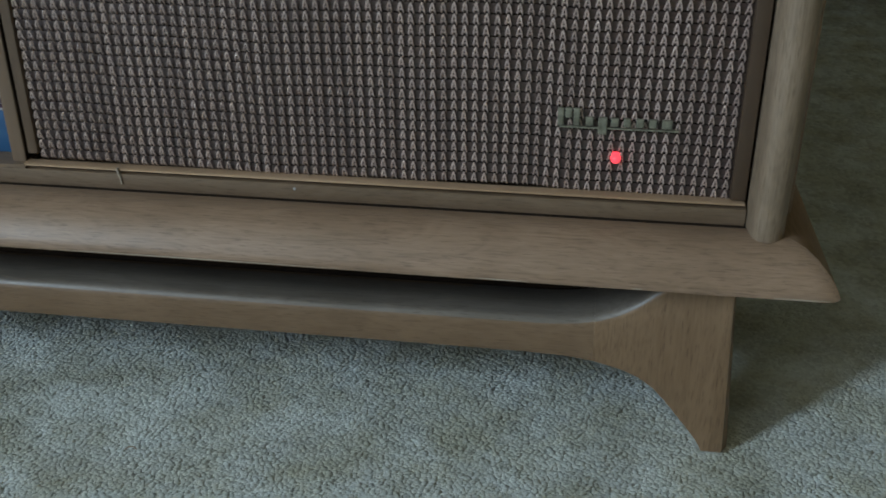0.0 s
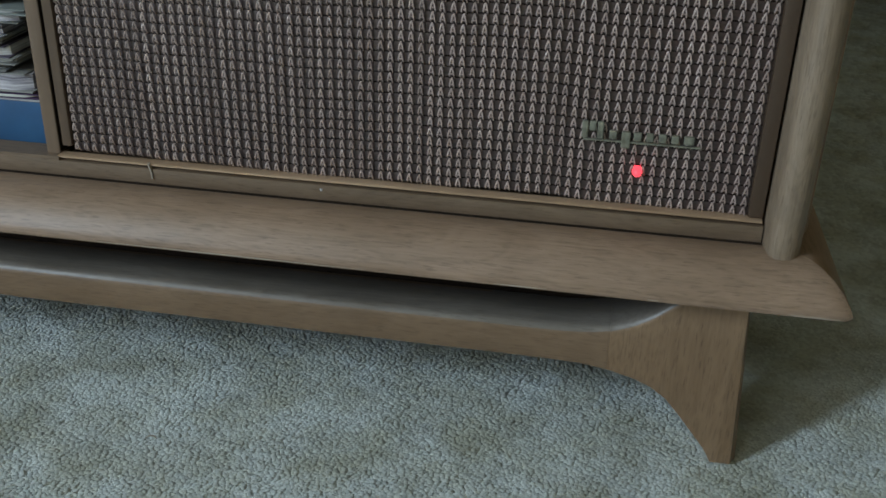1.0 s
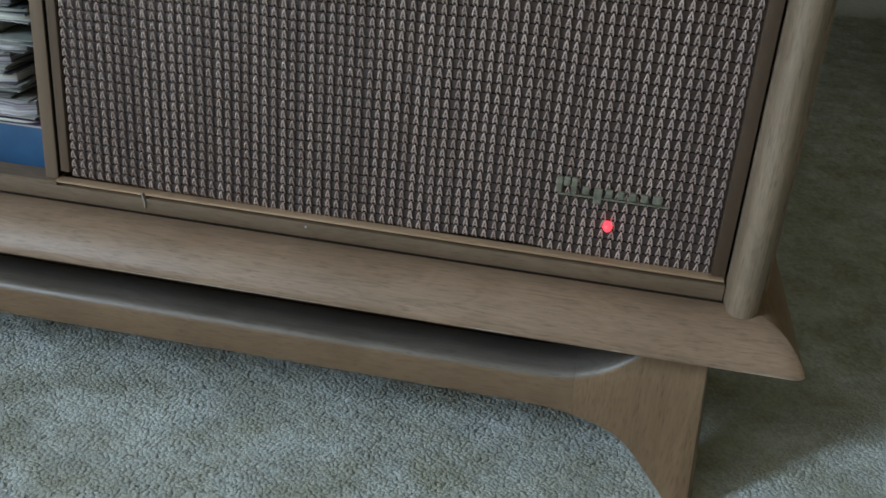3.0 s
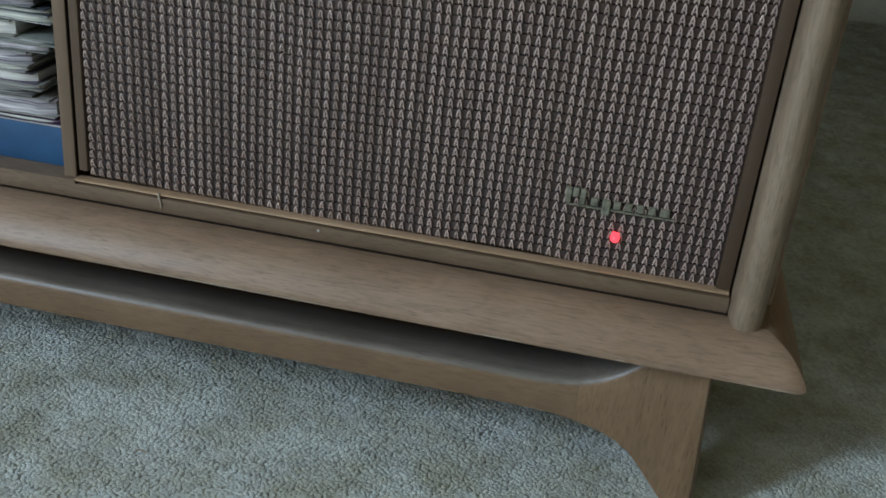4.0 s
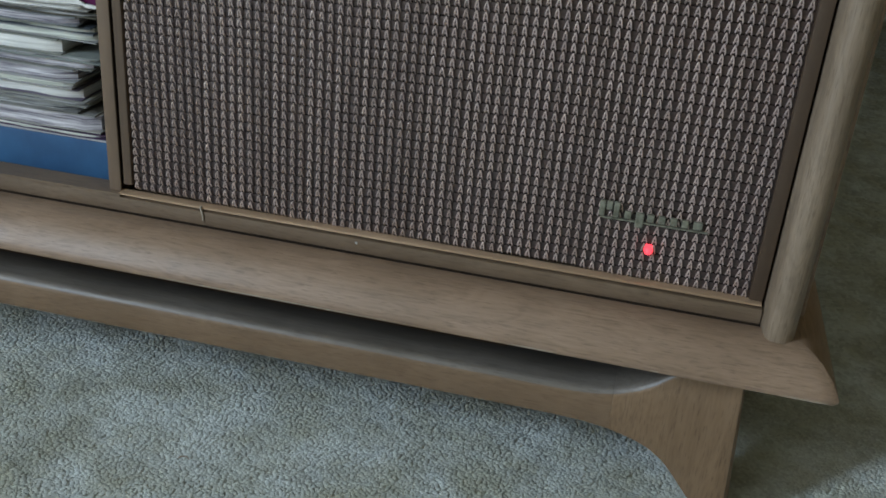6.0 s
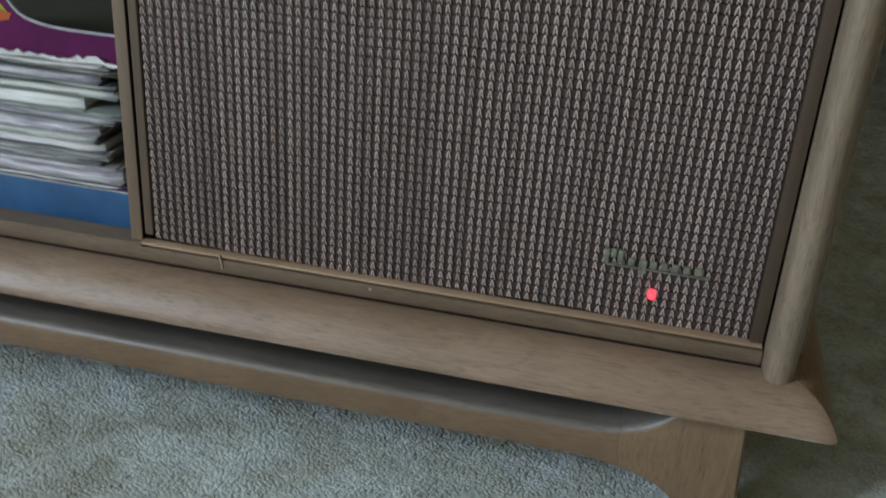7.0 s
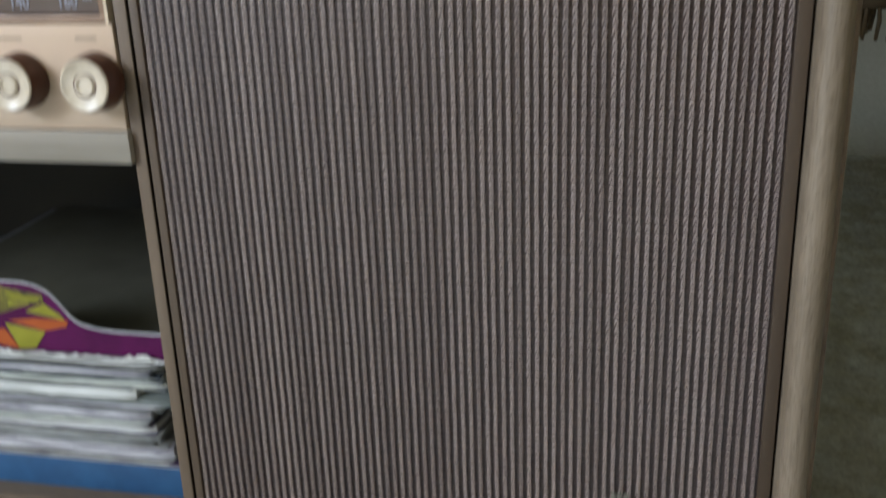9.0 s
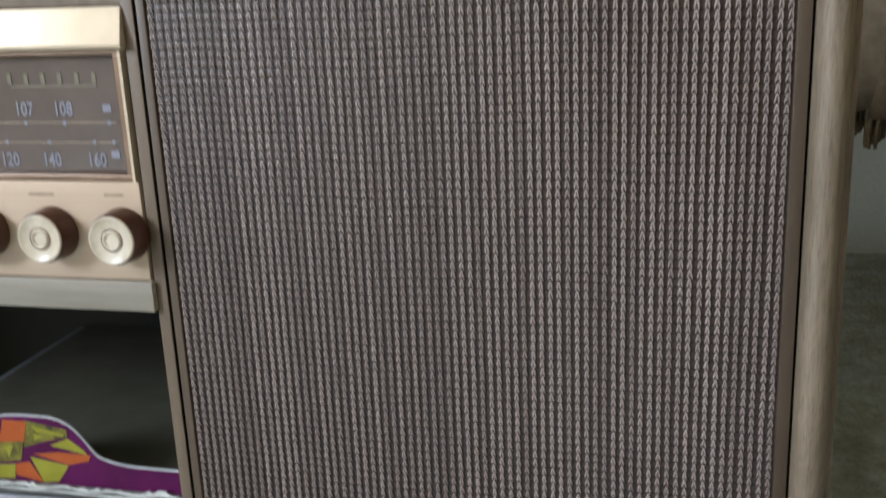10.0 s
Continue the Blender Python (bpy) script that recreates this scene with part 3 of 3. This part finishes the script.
for x0, x1, z0, z1 in ((-0.536, -0.0124, 0.4574, 0.4574 + bz), (-0.536, -0.0124, 0.5333 - 0.002, 0.5333), (-0.0124 - bz, -0.0124, 0.4574 + bz, 0.5313)):
    part("bezel", box(x0, x1, -0.0008, 0.0100, z0, z1, 0.0008), BEZEL, tuner)
dial = part("dial", box(-0.536, -0.0124 - bz, 0.0060, 0.0095, 0.4620, 0.5313), DIAL, tuner, "smoky brown radio dial with pale figures")


def figures(text, x, z, size, material, y=0.0057):
    cu = bpy.data.curves.new("figures", "FONT")
    cu.body, cu.size, cu.align_x, cu.extrude, cu.resolution_u, cu.offset = text, size, "CENTER", 0.0001, 3, 0.00022
    tmp = new("figures_tmp", cu)
    me = bpy.data.meshes.new_from_object(tmp.evaluated_get(bpy.context.evaluated_depsgraph_get()))
    bpy.data.objects.remove(tmp)
    me.transform(pose(x, y, z, 90) @ Matrix.Diagonal((0.74, 1, 1, 1)))
    me.materials.clear()
    me.materials.append(material)
    return adopt(new("figures", me), dial)


for text, x in (("106", -0.110), ("107", -0.0835), ("108", -0.0572)):
    figures(text, x, 0.4957, 0.0116, DIAL_INK)
for text, x in (("120", -0.0985), ("140", -0.0695), ("160", -0.0390)):
    figures(text, x, 0.4652, 0.0116, DIAL_INK)
for z in (0.4915, 0.4795):
    part("scale_line", box(-0.45, -0.0235, 0.0056, 0.0061, z - 0.0003, z + 0.0003), PRINT, dial)
for x in (-0.0835, -0.0572, -0.0275):
    part("tick", box(x - 0.0012, x + 0.0012, 0.0054, 0.0061, 0.4900, 0.4925), DIAL_INK, dial)
for x in (-0.0985, -0.0695, -0.0390, -0.0262):
    part("tick", box(x - 0.0012, x + 0.0012, 0.0054, 0.0061, 0.4785, 0.4808), DIAL_INK, dial)
for x, z in ((-0.0280, 0.4975), (-0.0262, 0.4700)):
    part("plain_bar", box(x - 0.0028, x + 0.0028, 0.0055, 0.0061, z, z + 0.0045), DIAL_INK, dial)
part("plain_bar", box(-0.090, -0.0330, 0.0055, 0.0061, 0.5125, 0.5137), DIAL_GOLD, dial)
for k in range(6):
    x = -0.0905 + k * 0.0113
    part("plain_bar", box(x - 0.0014, x + 0.0014, 0.0055, 0.0061, 0.5145, 0.5205), DIAL_GOLD, dial)
for x, w in ((-0.0785, 0.017), (-0.0295, 0.013), (-0.1265, 0.013)):
    part("plain_bar", box(x - w / 2 + 0.003, x + w / 2 + 0.003, -0.0019, 0.0, 0.4484, 0.4503), PRINT, tuner)


def knob(x, z):
    body = part("knob", disc_body(x, z, [(0.0166, -0.0018), (0.0166, -0.0050), (0.0162, -0.0062), (0.0160, -0.0068), (0.0156, -0.0150), (0.0150, -0.0162), (0.004, -0.0164)], 48), KNOB_SIDE, tuner, "red-brown knob with pale gold face", True)
    face = part("face", disc_body(x, z, [(0.0146, -0.0160), (0.0146, -0.0172), (0.0138, -0.0177), (0.0124, -0.0172), (0.0116, -0.0166), (0.0064, -0.0163), (0.0057, -0.0172), (0.0050, -0.0176), (0.0042, -0.0172), (0.0036, -0.0165), (0.0004, -0.0166)], 48), KNOB_FACE, body, "", True)
    return face


for x in (-0.0225, -0.0702, -0.1180):
    knob(x, 0.4255)

# ---- things on the shelf ----
SHELF = 0.1390
bx = thing("flat_box", (-0.15, 0.1, SHELF), "flat blue cardboard box lying on the shelf", "box")
part("tray", box(-0.292, -0.0090, 0.0115, 0.325, SHELF, 0.1625, 0.0012), BLUE, bx, "", True)
part("lid_edge", box(-0.2925, -0.0085, 0.0110, 0.3255, 0.1626, 0.1640, 0.0005), SILVER, bx, "pale paper-lined rim")

COVERS = {}


def paper(c):
    if c not in COVERS:
        COVERS[c] = plain("printed_cover", tuple(v * 0.34 for v in c), tuple(v * 0.46 for v in c), 22, 0.7, relief=0.05, spec=0.2)
    return COVERS[c]


PAGES = [plain("page_edges", a, c, 420, 0.8, relief=0.5, dist=0.0008, stretch=(0.07, 0.07, 1.9)) for a, c in
         (((0.50, 0.51, 0.49), (0.86, 0.87, 0.84)), ((0.03, 0.035, 0.04), (0.62, 0.64, 0.63)), ((0.13, 0.12, 0.15), (0.76, 0.75, 0.78)), ((0.30, 0.33, 0.28), (0.76, 0.79, 0.72)))]


def magazine(z, thick, right, front, yaw, cover, curl, seed, label, wide=0.262, deep=0.31):
    """A soft-cover booklet: cover sheets round a block of pages, its corner slightly lifted and dog-eared."""
    rng = random.Random(seed)
    root = thing("magazine", (right - wide / 2, front + deep / 2, z), label, "magazine", "stack on the shelf")
    c, s = math.cos(radians(yaw)), math.sin(radians(yaw))

    def slab(u0, u1, v0, v1, h0, h1, wob):
        nx = 30
        rings = []
        for k in range(nx + 1):
            u = u0 + (u1 - u0) * k / nx
            lift = curl * max(0.0, (u - u1 + 0.05) / 0.05) ** 2 + 0.0003 * math.sin(u * 70 + seed)
            f = v0 + wob * (math.sin(u * 190 + seed * 3) + 0.6 * math.sin(u * 410 + seed)) + (0.004 * max(0.0, (u - u1 + 0.008) / 0.008) if wob else 0.0)
            rings.append([(right - (wide - u) * c, front + f + (wide - u) * s, z + h0 + lift), (right - (wide - u) * c, front + f + (wide - u) * s, z + h1 + lift),
                          (right - (wide - u) * c, front + v1, z + h1 + lift), (right - (wide - u) * c, front + v1, z + h0 + lift)])
        return loft(rings)
    ct = min(0.0007, thick * 0.2)
    part("page_block", slab(0.001, wide - 0.0015, 0.0012, deep - 0.001, ct, thick - ct, 0.0005), PAGES[(seed * 3 + seed // 4) % 4], root, "", True)
    part("cover", slab(0, wide, 0, deep, 0, ct, 0), paper(cover), root, "", True)
    part("cover", slab(0, wide - rng.uniform(0, 0.004), rng.uniform(0, 0.0012), deep, thick - ct, thick, 0.0), paper(cover), root, "", True)


STACK = [(0.0024, -0.0190, 0.0105, 0.2, (0.16, 0.10, 0.20), 0.0, "thin purple-grey booklet lying on a blue box"),
         (0.0098, -0.0235, 0.0115, 0.4, (0.70, 0.70, 0.66), 0.0, "thick white booklet in a stack"),
         (0.0045, -0.0375, 0.0125, -0.3, (0.50, 0.51, 0.49), 0.0006, "grey soft-cover magazine in a stack"),
         (0.0030, -0.0310, 0.0115, 0.6, (0.66, 0.67, 0.62), 0.0004, "thin pale magazine in a stack"),
         (0.0062, -0.0350, 0.0135, 0.1, (0.30, 0.26, 0.36), 0.0, "violet-grey magazine in a stack"),
         (0.0040, -0.0400, 0.0120, -0.5, (0.74, 0.74, 0.74), 0.0004, "white soft-cover magazine in a stack"),
         (0.0075, -0.0375, 0.0125, 0.3, (0.72, 0.74, 0.74), 0.0, "thick white magazine with worn corner in a stack"),
         (0.0050, -0.0270, 0.0135, 0.0, (0.36, 0.37, 0.33), 0.0, "grey-green magazine in a stack"),
         (0.0028, -0.0195, 0.0115, 0.5, (0.55, 0.62, 0.58), 0.0, "thin pale green booklet in a stack"),
         (0.0085, -0.0440, 0.0110, -0.2, (0.56, 0.59, 0.53), 0.0, "thick pale green magazine in a stack"),
         (0.0045, -0.0225, 0.0125, 0.3, (0.64, 0.66, 0.65), 0.0003, "pale grey magazine in a stack"),
         (0.0035, -0.0245, 0.0135, 0.0, (0.13, 0.16, 0.19), 0.0, "dark slate magazine in a stack"),
         (0.0050, -0.0330, 0.0115, -0.4, (0.42, 0.45, 0.48), 0.0004, "blue-grey magazine in a stack"),
         (0.0032, -0.0215, 0.0130, 0.2, (0.20, 0.19, 0.14), 0.0, "thin olive-grey magazine in a stack"),
         (0.0030, -0.0250, 0.0105, 0.1, (0.66, 0.66, 0.62), 0.0008, "crumpled pale paper on a stack")]
z = 0.1641
for k, (th, right, front, yaw, cover, curl, label) in enumerate(STACK):
    magazine(z, th, right + 0.0055, front, yaw, cover, curl, k + 1, label, deep=0.010 if "crumpled" in label else 0.31)
    z += th + (0.0001 if k % 3 else 0.0004)
STACK_TOP = z

# die-cut sleeve leaning on the stack
EDGE = [(-0.0095, 0.0158), (-0.020, 0.0156), (-0.034, 0.0157), (-0.050, 0.0158), (-0.061, 0.0164), (-0.070, 0.0178), (-0.078, 0.0200), (-0.083, 0.0228), (-0.087, 0.0265), (-0.091, 0.0312), (-0.096, 0.0365), (-0.101, 0.0410),
        (-0.106, 0.0442), (-0.113, 0.0470), (-0.121, 0.0487), (-0.132, 0.0490), (-0.145, 0.0488), (-0.155, 0.0478), (-0.163, 0.0460), (-0.170, 0.0430), (-0.176, 0.0390), (-0.182, 0.0345), (-0.188, 0.0290), (-0.194, 0.0235), (-0.202, 0.0192), (-0.214, 0.0168), (-0.236, 0.0155)]
EDGE = [(x, 0.0150 + 0.89 * (z - 0.0155)) for x, z in EDGE]
sleeve = thing("shaped_sleeve", (-0.13, 0.02, STACK_TOP), "purple die-cut sleeve with orange and yellow print and silver-grey edge", "record sleeve")
LEAN = Matrix.Translation((0, 0.0175, STACK_TOP + 0.0004)) @ Matrix.Rotation(radians(-16), 4, "X")


def leaned(bm):
    bmesh.ops.transform(bm, matrix=LEAN, verts=bm.verts)
    return bm


part("card", leaned(prism(EDGE + [(-0.236, 0.0), (-0.0095, 0.0)], 0.0, 0.0035, 1)), PURPLE, sleeve)
bm = bmesh.new()
strand(bm, [(x, 0.0015, z) for x, z in EDGE], 0.0015, 8)
part("edge_trim", leaned(bm), SILVER, sleeve, "silver-grey raised edge", True)
PATCHES = [(OLIVE, ((-0.137, 0.0455), (-0.108, 0.0410), (-0.107, 0.0360), (-0.122, 0.0325), (-0.136, 0.0270))), (YELLOW, ((-0.132, 0.0425), (-0.109, 0.0385), (-0.110, 0.0365), (-0.128, 0.0385))),
           (YELLOW, ((-0.131, 0.0365), (-0.124, 0.0355), (-0.130, 0.0320))), (YELLOW, ((-0.116, 0.0290), (-0.104, 0.0345), (-0.093, 0.0275), (-0.0905, 0.0245))),
           (ORANGE, ((-0.127, 0.0215), (-0.110, 0.0240), (-0.0885, 0.0235), (-0.090, 0.0195), (-0.103, 0.0160))), (YELLOW, ((-0.131, 0.0180), (-0.105, 0.0140), (-0.111, 0.0030), (-0.121, 0.0008))),
           (ORANGE, ((-0.143, 0.0125), (-0.134, 0.0145), (-0.1235, 0.0008), (-0.143, 0.0050))), (ORANGE, ((-0.155, 0.0450), (-0.1385, 0.0450), (-0.1395, 0.0310), (-0.156, 0.0300))),
           (OLIVE, ((-0.157, 0.0275), (-0.140, 0.0295), (-0.1415, 0.0170), (-0.158, 0.0135))), (YELLOW, ((-0.158, 0.0105), (-0.1455, 0.0120), (-0.1455, 0.0025), (-0.160, 0.0010))),
           (YELLOW, ((-0.153, 0.0255), (-0.1475, 0.0265), (-0.150, 0.0180))), (ORANGE, ((-0.160, 0.0430), (-0.158, 0.0300), (-0.172, 0.0330), (-0.168, 0.0400)))]
for k, (material, tri) in enumerate(PATCHES):
    mx, mz = sum(x for x, z in tri) / len(tri), sum(z for x, z in tri) / len(tri)
    tri = [(mx + (x - mx) * 1.16, max(0.0006, 0.9 * (mz + (z - mz) * 1.14))) for x, z in tri]
    part("printed_patch", leaned(prism(tri, -0.0004 - 0.00003 * k, 0.0002, 1)), material, sleeve)

# ---- skirted side table beyond the cabinet ----
TX, TY, TR = 0.945, 1.12, 0.43
table = thing("skirted_table", (TX, TY, FLOOR), "round side table under a tan fringed cloth", "table")
part("pedestal", loft([[(TX + r * math.cos(a), TY + r * math.sin(a), zz) for a in [2 * math.pi * i / 24 for i in range(24)]] for r, zz in ((0.19, 0.005), (0.19, 0.02), (0.05, 0.05), (0.032, 0.1), (0.032, 0.55), (0.08, 0.575))]), WOOD_Z, table, "", True)
part("tabletop", loft([[(TX + r * math.cos(a), TY + r * math.sin(a), zz) for a in [2 * math.pi * i / 48 for i in range(48)]] for r, zz in ((TR - 0.06, 0.576), (TR - 0.055, 0.598))]), WOOD_X, table, "", True)
cloth = thing("fringed_tablecloth", (TX, TY, 0.6), "tan fringed cloth hanging in folds over a round table", "tablecloth")


def fold(a, f):
    return TR - 0.05 + 0.035 * f + f * (0.024 * math.sin(a * 31) + 0.012 * math.sin(a * 57 + 1.3))


bm = bmesh.new()
N = 240
levels = [(0.0, 0.601)] + [(f, 0.600 - 0.262 * f) for f in (0.03, 0.15, 0.35, 0.6, 0.8, 1.0)]
loft([[(TX + fold(2 * math.pi * i / N, f) * math.cos(2 * math.pi * i / N), TY + fold(2 * math.pi * i / N, f) * math.sin(2 * math.pi * i / N), zz) for i in range(N)] for f, zz in levels], False, bm)
me_ring = [v for v in bm.verts if v.co.z > 0.6005]
bm.faces.new(me_ring)
ob = part("cloth", bm, CLOTH, cloth, "", True)
sol = ob.modifiers.new("thickness", "SOLIDIFY")
sol.thickness = 0.003
bm = bmesh.new()
rng = random.Random(3)
for i in range(520):
    a = 2 * math.pi * i / 520
    r = fold(a, 1.0)
    x, y = TX + r * math.cos(a), TY + r * math.sin(a)
    strand(bm, [(x, y, 0.340), (x + rng.uniform(-0.002, 0.002), y + rng.uniform(-0.002, 0.002), 0.322), (x + rng.uniform(-0.004, 0.004), y + rng.uniform(-0.003, 0.003), 0.300 + rng.uniform(-0.004, 0.004))], 0.0034, 5)
tagged(part("fringe", bm, CLOTH, cloth, "hanging tan fringe", True), kind="stuff")

# a curl of brown lint on the carpet
bm = bmesh.new()
strand(bm, [(0.058, -0.058, 0.0058), (0.060, -0.0565, 0.0066), (0.0625, -0.0562, 0.0066), (0.0645, -0.0575, 0.0059)], 0.0004, 5)
whole("lint", bm, CLOTH, "tiny curl of brown lint on carpet", "lint", smooth=True)

# torn paper along the front of the stack
rng = random.Random(11)
rings = []
for k in range(60):
    x = -0.185 + 0.172 * k / 59
    h = 0.0012 + 0.0016 * rng.random() + 0.0022 * max(0.0, math.sin(k * 0.37 + 1.0)) * rng.random() + (0.003 if 48 < k < 55 else 0.0) * rng.random()
    y = 0.0118 + 0.0012 * math.sin(k * 0.5) + 0.0008 * rng.random()
    rings.append([(x, y, STACK_TOP), (x, y - 0.0004, STACK_TOP + h), (x, y + 0.0012, STACK_TOP + h * 0.9), (x, y + 0.0030, STACK_TOP)])
whole("torn_paper", loft(rings), PAGES[0], "torn white paper edge lying on a stack", "paper")
